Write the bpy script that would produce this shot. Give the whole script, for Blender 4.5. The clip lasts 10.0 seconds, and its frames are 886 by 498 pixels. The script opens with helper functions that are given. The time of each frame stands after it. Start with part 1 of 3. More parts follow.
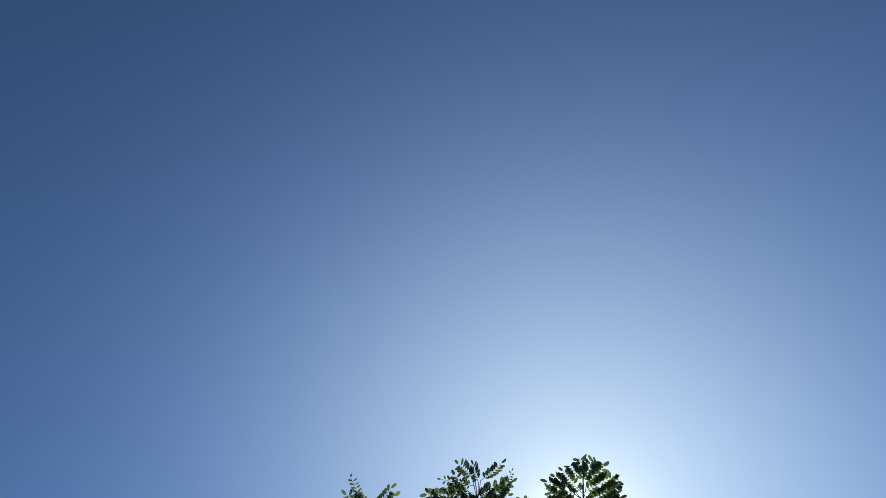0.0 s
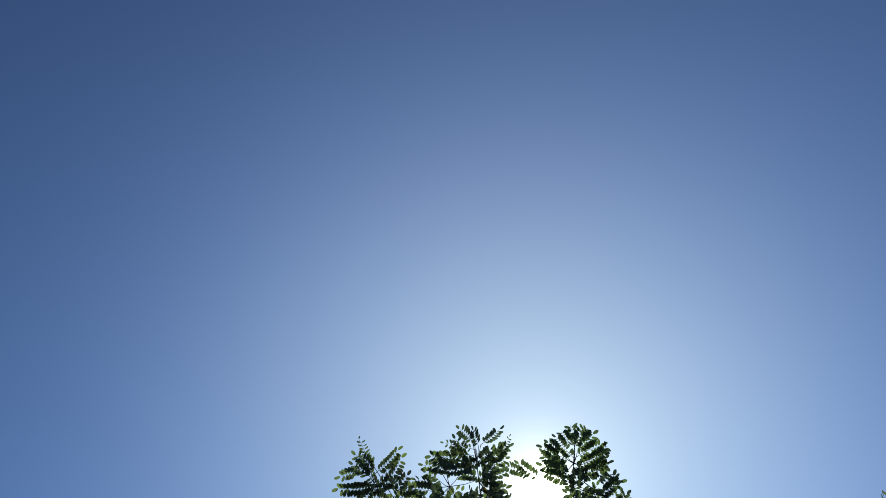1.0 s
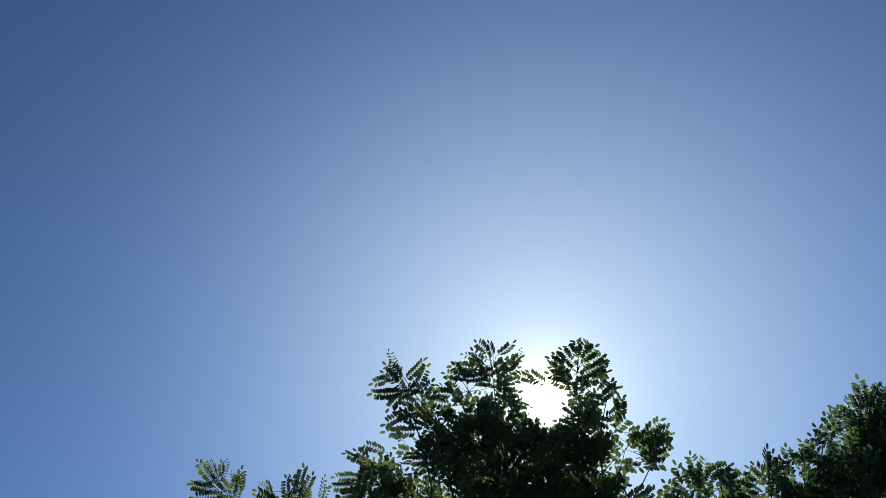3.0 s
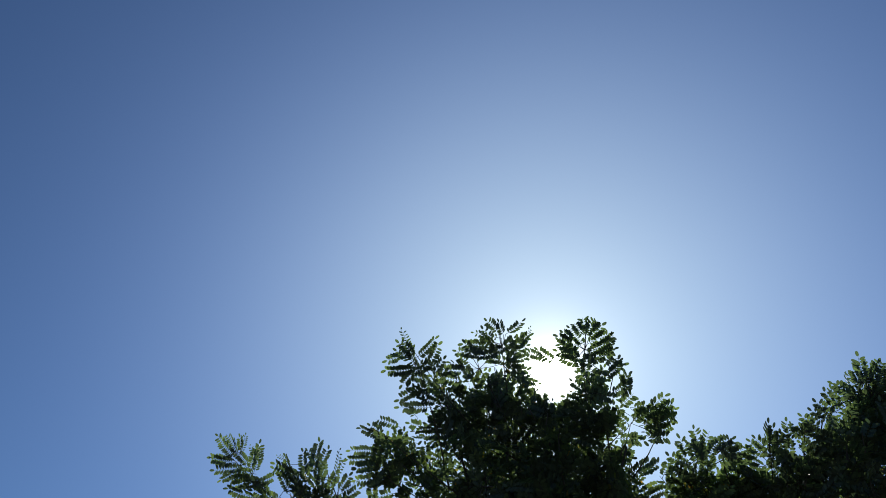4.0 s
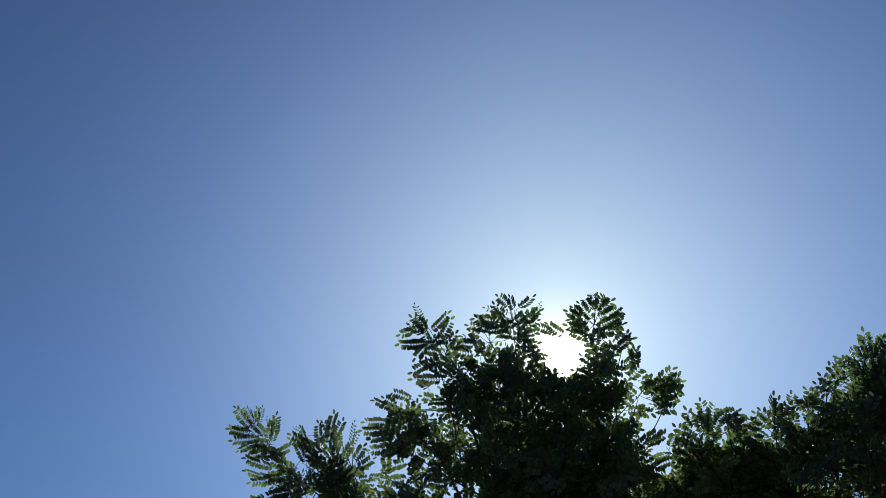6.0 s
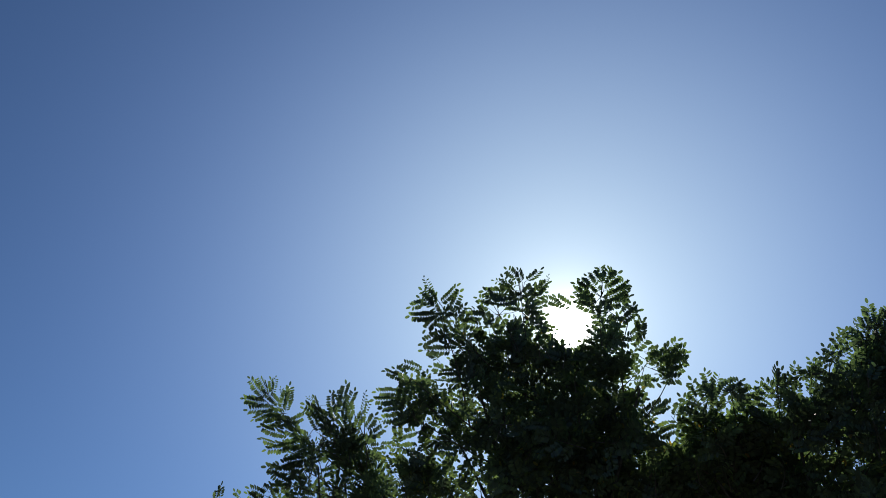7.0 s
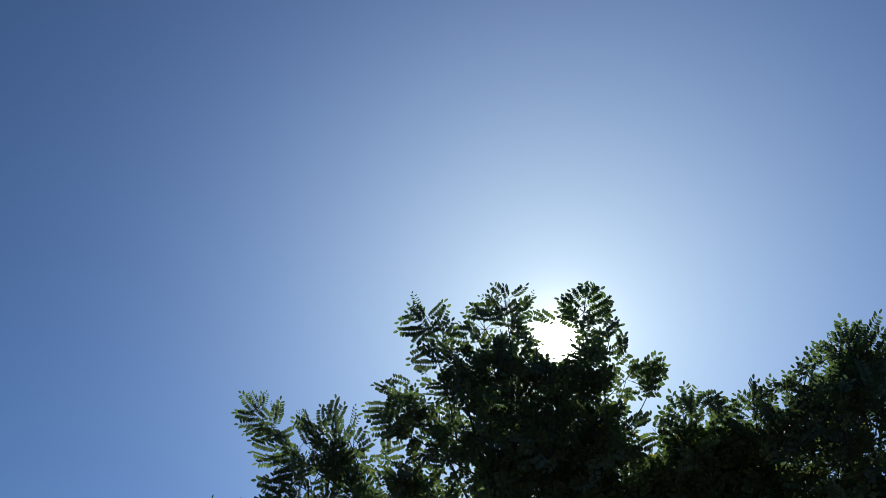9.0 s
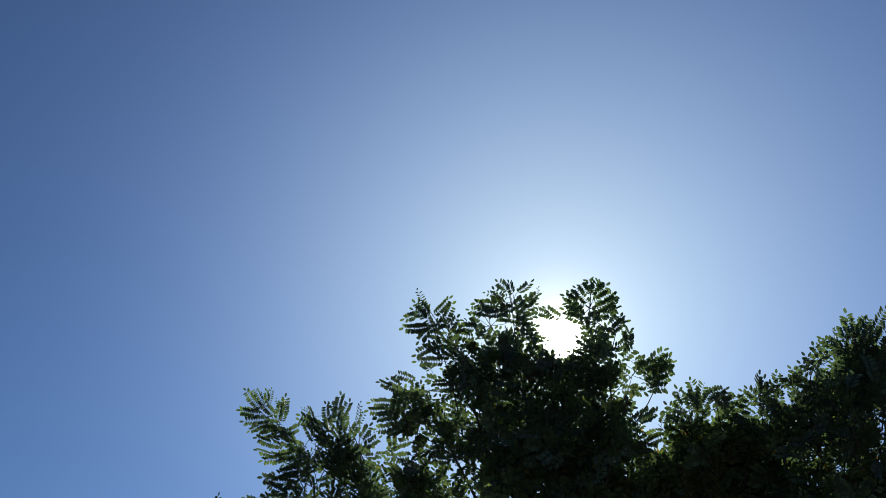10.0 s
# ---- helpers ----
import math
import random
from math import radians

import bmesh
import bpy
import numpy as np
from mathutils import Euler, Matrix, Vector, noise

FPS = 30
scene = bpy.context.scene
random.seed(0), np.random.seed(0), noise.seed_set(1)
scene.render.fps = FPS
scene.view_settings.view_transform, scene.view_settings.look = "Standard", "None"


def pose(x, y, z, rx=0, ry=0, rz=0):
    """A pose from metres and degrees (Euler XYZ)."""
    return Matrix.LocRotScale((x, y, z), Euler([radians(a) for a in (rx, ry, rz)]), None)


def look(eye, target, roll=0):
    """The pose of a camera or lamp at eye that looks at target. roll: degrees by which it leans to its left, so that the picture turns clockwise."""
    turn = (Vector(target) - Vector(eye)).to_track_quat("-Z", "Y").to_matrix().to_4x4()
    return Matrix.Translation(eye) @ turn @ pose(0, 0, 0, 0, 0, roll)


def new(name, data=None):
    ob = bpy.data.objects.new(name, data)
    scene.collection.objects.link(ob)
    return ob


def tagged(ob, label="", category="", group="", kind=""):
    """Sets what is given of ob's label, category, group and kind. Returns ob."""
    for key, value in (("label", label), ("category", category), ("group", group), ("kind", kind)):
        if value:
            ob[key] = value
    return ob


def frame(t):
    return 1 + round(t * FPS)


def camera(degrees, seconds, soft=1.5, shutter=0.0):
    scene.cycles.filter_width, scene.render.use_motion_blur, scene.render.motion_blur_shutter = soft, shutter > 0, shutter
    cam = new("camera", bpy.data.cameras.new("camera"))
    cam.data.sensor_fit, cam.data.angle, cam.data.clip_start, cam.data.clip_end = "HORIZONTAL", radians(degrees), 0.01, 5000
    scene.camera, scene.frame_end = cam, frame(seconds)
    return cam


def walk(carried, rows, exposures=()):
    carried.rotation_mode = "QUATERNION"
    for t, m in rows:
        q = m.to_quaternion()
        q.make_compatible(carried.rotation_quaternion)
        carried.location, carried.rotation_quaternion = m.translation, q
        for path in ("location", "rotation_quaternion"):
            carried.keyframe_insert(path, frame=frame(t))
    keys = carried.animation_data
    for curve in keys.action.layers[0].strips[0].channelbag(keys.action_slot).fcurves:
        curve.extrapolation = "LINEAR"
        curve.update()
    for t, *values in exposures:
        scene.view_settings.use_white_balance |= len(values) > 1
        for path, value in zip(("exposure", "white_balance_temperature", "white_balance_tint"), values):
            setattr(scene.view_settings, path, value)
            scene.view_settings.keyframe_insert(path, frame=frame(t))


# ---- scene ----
cam = camera(66.0, 10.0, soft=0.7)
PATH = [
    (0, (0.311, 1.082, 2.393), (0.056, 2.072, 4.113), 2.31),
    (0.5, (0.220, 0.987, 2.360), (0.010, 2.036, 4.050), 0.57),
    (1, (0.153, 0.842, 2.274), (-0.027, 1.952, 3.928), -0.21),
    (1.5, (0.141, 0.732, 2.164), (-0.029, 1.885, 3.789), -1.29),
    (2, (0.148, 0.682, 2.112), (-0.046, 1.886, 3.697), -0.29),
    (2.5, (0.147, 0.600, 2.073), (-0.073, 1.859, 3.612), 0.32),
    (4, (0.132, 0.448, 1.981), (-0.133, 1.796, 3.434), 0.93),
    (4.5, (0.142, 0.413, 1.933), (-0.135, 1.761, 3.384), 1.31),
    (5, (0.143, 0.414, 1.908), (-0.138, 1.757, 3.363), 1.61),
    (6.5, (0.118, 0.419, 1.888), (-0.199, 1.828, 3.271), 2.10),
    (7, (0.124, 0.367, 1.865), (-0.207, 1.798, 3.223), 2.25),
    (7.5, (0.141, 0.315, 1.824), (-0.179, 1.741, 3.189), 1.95),
    (8, (0.143, 0.284, 1.805), (-0.152, 1.705, 3.181), 1.44),
    (8.5, (0.173, 0.296, 1.807), (-0.128, 1.700, 3.198), 1.67),
    (9, (0.172, 0.293, 1.792), (-0.132, 1.696, 3.185), 1.72),
    (9.5, (0.162, 0.284, 1.787), (-0.145, 1.688, 3.178), 1.61),
    (10, (0.137, 0.279, 1.804), (-0.166, 1.693, 3.185), 1.37),
]
walk(cam, [(t, look(e, g, r)) for t, e, g, r in PATH], [(0, 0.02), (1, -0.03), (2, 0.07), (2.5, 0.04), (4, -0.01), (10, 0.0)])

# ---- sky and sun ----
SUN_UP = radians(36)
SUN_WAY = Vector((0, math.cos(SUN_UP), math.sin(SUN_UP)))


def make_sky():
    world = bpy.data.worlds.new("sky")
    scene.world = world
    world.use_nodes = True
    tree = world.node_tree
    tree.nodes.clear()
    n, l = tree.nodes.new, tree.links.new
    out, back = n("ShaderNodeOutputWorld"), n("ShaderNodeBackground")
    sky = n("ShaderNodeTexSky")
    sky.sky_type, sky.sun_disc = "NISHITA", False
    sky.sun_elevation, sky.sun_rotation = SUN_UP, 0.0
    sky.altitude, sky.air_density, sky.dust_density, sky.ozone_density = 100, 1.0, 0.0, 10.0
    base = n("ShaderNodeVectorMath")
    base.operation = "SCALE"
    base.inputs["Scale"].default_value = 0.065
    l(sky.outputs["Color"], base.inputs[0])
    # the bright haze round the sun falls off with the angle from it
    place, dot = n("ShaderNodeTexCoord"), n("ShaderNodeVectorMath")
    dot.operation = "DOT_PRODUCT"
    dot.inputs[1].default_value = SUN_WAY
    l(place.outputs["Generated"], dot.inputs[0])
    angle = n("ShaderNodeMath")
    angle.operation, angle.use_clamp = "ARCCOSINE", False
    l(dot.outputs["Value"], angle.inputs[0])
    total = base.outputs[0]
    for colour, strength, degrees in HAZE:
        power = n("ShaderNodeMath")
        power.operation = "DIVIDE"
        power.inputs[1].default_value = radians(degrees)
        l(angle.outputs[0], power.inputs[0])
        square = n("ShaderNodeMath")
        square.operation = "MULTIPLY"
        l(power.outputs[0], square.inputs[0])
        l(power.outputs[0], square.inputs[1])
        minus = n("ShaderNodeMath")
        minus.operation = "MULTIPLY"
        minus.inputs[1].default_value = -1.0
        l(square.outputs[0], minus.inputs[0])
        fall = n("ShaderNodeMath")
        fall.operation = "EXPONENT"
        l(minus.outputs[0], fall.inputs[0])
        glow = n("ShaderNodeVectorMath")
        glow.operation = "SCALE"
        glow.inputs[0].default_value = [c * strength for c in colour]
        l(fall.outputs[0], glow.inputs["Scale"])
        add = n("ShaderNodeVectorMath")
        add.operation = "ADD"
        l(total, add.inputs[0])
        l(glow.outputs[0], add.inputs[1])
        total = add.outputs[0]
    l(total, back.inputs["Color"])
    l(back.outputs[0], out.inputs["Surface"])


HAZE = [((0.165, 0.25, 0.457), 1.0, 32.0), ((0.315, 0.342, 0.168), 1.0, 19.5), ((0.23, 0.24, 0.20), 1.0, 8.0),
        ((0.55, 0.5, 0.42), 1.0, 3.4), ((1.0, 0.98, 0.94), 20.0, 1.15)]
make_sky()
lamp = bpy.data.lights.new("sun", "SUN")
lamp.energy, lamp.angle, lamp.color = 5.0, radians(0.53), (1.0, 0.96, 0.9)
new("sun", lamp).matrix_world = look(SUN_WAY * 50, (0, 0, 0))


# ---- materials ----
def material(name):
    m = bpy.data.materials.new(name)
    m.use_nodes = True
    tree = m.node_tree
    return m, tree.nodes.new, tree.links.new, tree.nodes["Principled BSDF"], tree.nodes["Material Output"]


def ramp(n, stops):
    r = n("ShaderNodeValToRGB")
    while len(r.color_ramp.elements) < len(stops):
        r.color_ramp.elements.new(1.0)
    for e, (at, colour) in zip(r.color_ramp.elements, stops):
        e.position, e.color = at, (*colour, 1)
    return r


def leaf_material():
    m, n, l, skin, out = material("leaf_green")
    geo, tone = n("ShaderNodeNewGeometry"), ramp(n, [
        (0.0, (0.036, 0.052, 0.034)), (0.5, (0.056, 0.080, 0.047)), (0.93, (0.098, 0.132, 0.062)),
        (0.985, (0.10, 0.13, 0.03)), (1.0, (0.30, 0.17, 0.03))])
    l(geo.outputs["Random Per Island"], tone.inputs[0])
    coord, grain = n("ShaderNodeTexCoord"), n("ShaderNodeTexNoise")
    grain.inputs["Scale"].default_value = 160
    grain.inputs["Detail"].default_value = 3
    l(coord.outputs["Object"], grain.inputs["Vector"])
    mix = n("ShaderNodeMix")
    mix.data_type, mix.blend_type = "RGBA", "MULTIPLY"
    mix.inputs["Factor"].default_value = 0.45
    l(tone.outputs[0], mix.inputs["A"])
    l(grain.outputs["Color"], mix.inputs["B"])
    l(mix.outputs["Result"], skin.inputs["Base Color"])
    skin.inputs["Roughness"].default_value = 0.44
    skin.inputs["Specular IOR Level"].default_value = 0.5
    bump = n("ShaderNodeBump")
    bump.inputs["Strength"].default_value = 0.25
    bump.inputs["Distance"].default_value = 0.002
    l(grain.outputs["Fac"], bump.inputs["Height"])
    l(bump.outputs[0], skin.inputs["Normal"])
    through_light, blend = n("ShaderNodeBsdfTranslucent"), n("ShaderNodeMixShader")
    # light that has passed through the blade is yellower than what it throws back; random patches are boosted to
    # imitate sunlit fronds
    warm, lit_boost, lit_patch = n("ShaderNodeMix"), ramp(n, [(0.40, (0.8, 0.88, 0.76)), (0.56, (3.3, 3.6, 1.8))]), n("ShaderNodeTexNoise")
    lit_patch.inputs["Scale"].default_value, lit_patch.inputs["Detail"].default_value = 5.5, 1
    l(geo.outputs["Position"], lit_patch.inputs["Vector"])
    l(lit_patch.outputs["Fac"], lit_boost.inputs[0])
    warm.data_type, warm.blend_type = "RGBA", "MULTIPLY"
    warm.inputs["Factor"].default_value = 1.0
    l(lit_boost.outputs[0], warm.inputs["B"])
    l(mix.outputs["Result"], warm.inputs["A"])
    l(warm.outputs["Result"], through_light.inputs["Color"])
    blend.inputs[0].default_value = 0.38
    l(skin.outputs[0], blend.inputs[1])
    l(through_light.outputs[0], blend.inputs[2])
    l(blend.outputs[0], out.inputs["Surface"])
    return m


def bark_material():
    m, n, l, skin, out = material("bark")
    coord, grain = n("ShaderNodeTexCoord"), n("ShaderNodeTexNoise")
    grain.inputs["Scale"].default_value = 30
    grain.inputs["Detail"].default_value = 6
    l(coord.outputs["Object"], grain.inputs["Vector"])
    tone = ramp(n, [(0.3, (0.03, 0.024, 0.018)), (0.7, (0.09, 0.072, 0.055))])
    l(grain.outputs["Fac"], tone.inputs[0])
    l(tone.outputs[0], skin.inputs["Base Color"])
    skin.inputs["Roughness"].default_value = 0.9
    bump = n("ShaderNodeBump")
    bump.inputs["Distance"].default_value = 0.01
    l(grain.outputs["Fac"], bump.inputs["Height"])
    l(bump.outputs[0], skin.inputs["Normal"])
    return m


def ground_material():
    m, n, l, skin, out = material("grass_and_earth")
    coord, large, fine = n("ShaderNodeTexCoord"), n("ShaderNodeTexNoise"), n("ShaderNodeTexNoise")
    large.inputs["Scale"].default_value, fine.inputs["Scale"].default_value = 0.4, 14
    fine.inputs["Detail"].default_value = 8
    l(coord.outputs["Object"], large.inputs["Vector"])
    l(coord.outputs["Object"], fine.inputs["Vector"])
    a = ramp(n, [(0.35, (0.040, 0.058, 0.025)), (0.7, (0.110, 0.100, 0.064))])
    b = ramp(n, [(0.3, (0.5, 0.5, 0.5)), (0.7, (1.0, 1.0, 1.0))])
    l(large.outputs["Fac"], a.inputs[0])
    l(fine.outputs["Fac"], b.inputs[0])
    mix = n("ShaderNodeMix")
    mix.data_type, mix.blend_type = "RGBA", "MULTIPLY"
    mix.inputs["Factor"].default_value = 1.0
    l(a.outputs[0], mix.inputs["A"])
    l(b.outputs[0], mix.inputs["B"])
    l(mix.outputs["Result"], skin.inputs["Base Color"])
    skin.inputs["Roughness"].default_value = 0.95
    bump = n("ShaderNodeBump")
    bump.inputs["Distance"].default_value = 0.03
    l(fine.outputs["Fac"], bump.inputs["Height"])
    l(bump.outputs[0], skin.inputs["Normal"])
    return m


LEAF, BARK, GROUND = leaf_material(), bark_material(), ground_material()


# ---- ground ----
def make_ground():
    bm = bmesh.new()
    bmesh.ops.create_grid(bm, x_segments=80, y_segments=80, size=2000)
    for v in bm.verts:
        far = math.hypot(v.co.x, v.co.y)
        v.co.z = 0.0 if far < 60 else 1.5 * noise.noise(v.co * 0.004) - 0.8
    me = bpy.data.meshes.new("ground")
    bm.to_mesh(me)
    bm.free()
    me.materials.append(GROUND)
    tagged(new("ground", me), "patchy dark grass and bare earth on level ground", "ground", kind="structure")


make_ground()


# ---- leaves ----
class Heap:
    """Collects vertices and faces of many small pieces for one mesh."""

    def __init__(self):
        self.verts, self.loops, self.counts, self.size = [], [], [], 0

    def add(self, verts, loops, counts):
        self.verts.append(verts)
        self.loops.append(loops + self.size)
        self.counts.append(counts)
        self.size += len(verts)

    def mesh(self, name, mat, smooth=False):
        me = bpy.data.meshes.new(name)
        verts, loops, counts = (np.concatenate(a) for a in (self.verts, self.loops, self.counts))
        me.vertices.add(len(verts))
        me.vertices.foreach_set("co", verts.astype(np.float32).ravel())
        me.loops.add(len(loops))
        me.loops.foreach_set("vertex_index", loops.astype(np.int32))
        me.polygons.add(len(counts))
        me.polygons.foreach_set("loop_start", np.concatenate(([0], np.cumsum(counts)[:-1])).astype(np.int32))
        me.polygons.foreach_set("loop_total", counts.astype(np.int32))
        me.update(calc_edges=True)
        me.materials.append(mat)
        if smooth:
            me.polygons.foreach_set("use_smooth", np.ones(len(counts), dtype=bool))
        return me


def tube(points, radii, sides=5):
    """Vertices, loops and face sizes of a tapered round stem along points."""
    points = [Vector(p) for p in points]
    verts, loops, counts = [], [], []
    for i, p in enumerate(points):
        ahead = (points[min(i + 1, len(points) - 1)] - points[max(i - 1, 0)]).normalized()
        side = ahead.orthogonal().normalized() if abs(ahead.z) > 0.95 else ahead.cross(Vector((0, 0, 1))).normalized()
        up = side.cross(ahead)
        for k in range(sides):
            a = 2 * math.pi * k / sides
            verts.append(p + radii[i] * (math.cos(a) * side + math.sin(a) * up))
    for i in range(len(points) - 1):
        for k in range(sides):
            j = (k + 1) % sides
            loops += [i * sides + k, i * sides + j, (i + 1) * sides + j, (i + 1) * sides + k]
            counts.append(4)
    loops += [(len(points) - 1) * sides + k for k in range(sides)]
    counts.append(sides)
    return np.array(verts, dtype=float), np.array(loops), np.array(counts)


rng = random.Random(7)
HALF_WIDTH = [(0.0, 0.0), (0.12, 0.6), (0.36, 0.97), (0.66, 1.0), (0.90, 0.66), (1.0, 0.0)]


def compound_leaf(pairs, droop, grown_up=1.0):
    """A pinnate leaf along +x: a slim stalk with opposite oval leaflets and one at the tip. Returns its arrays and its
    length.
    """
    heap = Heap()
    gap = 0.0158
    start = 0.026
    bend = rng.uniform(-0.3, 0.3)
    length = start + gap * pairs

    def spine(x):
        return Vector((x, bend * x * x / length, -droop * x * x / length))

    heap.add(*tube([spine(length * k / 4) for k in range(5)], [0.0016, 0.0014, 0.0011, 0.0009, 0.0006], 3))
    places = [(start + gap * k, s) for k in range(pairs) for s in (-1, 1)] + [(length, 0)]
    for x, s in places:
        if rng.random() < 0.04:
            continue
        grown = 0.78 + 0.3 * math.sin(math.pi * min(1, (x - start) / (length - start) * 0.7 + 0.15))
        size = 0.0345 * grown_up * grown * rng.uniform(0.88, 1.1)
        wide = size * rng.uniform(0.22, 0.255)
        turn = s * radians(rng.uniform(56, 68)) if s else radians(rng.uniform(-8, 8))
        sink = radians(rng.uniform(-6, 9))
        ahead = Vector((math.cos(turn) * math.cos(sink), math.sin(turn) * math.cos(sink), -math.sin(sink)))
        side = Vector((-math.sin(turn), math.cos(turn), rng.uniform(-0.16, 0.16))).normalized()
        up = ahead.cross(side).normalized()
        root = spine(x) + ahead * 0.003
        mid, rim_a, rim_b = [], [], []
        for at, w in HALF_WIDTH:
            p = root + ahead * at * size - up * 0.12 * size * at * at
            mid.append(p)
            if w:
                rim_a.append(p + side * w * wide + up * w * wide * 0.25)
                rim_b.append(p - side * w * wide + up * w * wide * 0.25)
        # the midrib, then the two rims of the blade
        verts = mid + rim_a + rim_b
        loops = [0, 1, 6, 1, 2, 7, 6, 2, 3, 8, 7, 3, 4, 9, 8, 4, 5, 9, 1, 0, 10, 2, 1, 10, 11, 3, 2, 11, 12, 4, 3, 12, 13, 5, 4, 13]
        heap.add(np.array(verts, dtype=float), np.array(loops), np.array([3, 4, 4, 4, 3] * 2))
    return heap, length


SHAPES = {}
for pairs in range(4, 12):
    SHAPES[pairs] = []
    for k in range(5):
        heap, length = compound_leaf(pairs, rng.uniform(-0.15, 0.3))
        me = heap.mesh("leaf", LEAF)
        arrays = [np.concatenate(a) for a in (heap.verts, heap.loops, heap.counts)]
        SHAPES[pairs].append((me, arrays, length + 0.031))
SHAPES["young"] = []
for k in range(3):
    heap, length = compound_leaf(7, rng.uniform(-0.3, 0.3), 0.5)
    SHAPES["young"].append((heap.mesh("leaf", LEAF), [np.concatenate(a) for a in (heap.verts, heap.loops, heap.counts)], length + 0.018))


def leaf_pose(base, way, tip_up=SUN_WAY, loose=0.6):
    x = way.normalized()
    z = tip_up + Vector((rng.gauss(0, loose), rng.gauss(0, loose), rng.gauss(0, loose * 0.6)))
    y = z.cross(x)
    y = y.normalized() if y.length > 0.05 else x.orthogonal().normalized()
    z = x.cross(y)
    m = Matrix((x, y, z)).transposed().to_4x4()
    m.translation = base
    return m


# leaves are cleared along this line; the gap stands in for the sun's glare
GLARE_GAP_AT, GLARE_GAP_WIDE = np.array((0.14, 3.5, 4.133)), 0.094


def in_glare_gap(m, arrays, scale):
    turn = np.array(m.to_3x3()) * scale
    away = arrays[0] @ turn.T + np.array(m.translation) - GLARE_GAP_AT
    way = np.array(SUN_WAY)
    off = away - np.outer(away @ way, way)
    return (np.einsum("ij,ij->i", off, off) < GLARE_GAP_WIDE ** 2).mean()


def near_glare_gap(p, wide):
    off = p - Vector(GLARE_GAP_AT)
    return (off - SUN_WAY * off.dot(SUN_WAY)).length < wide


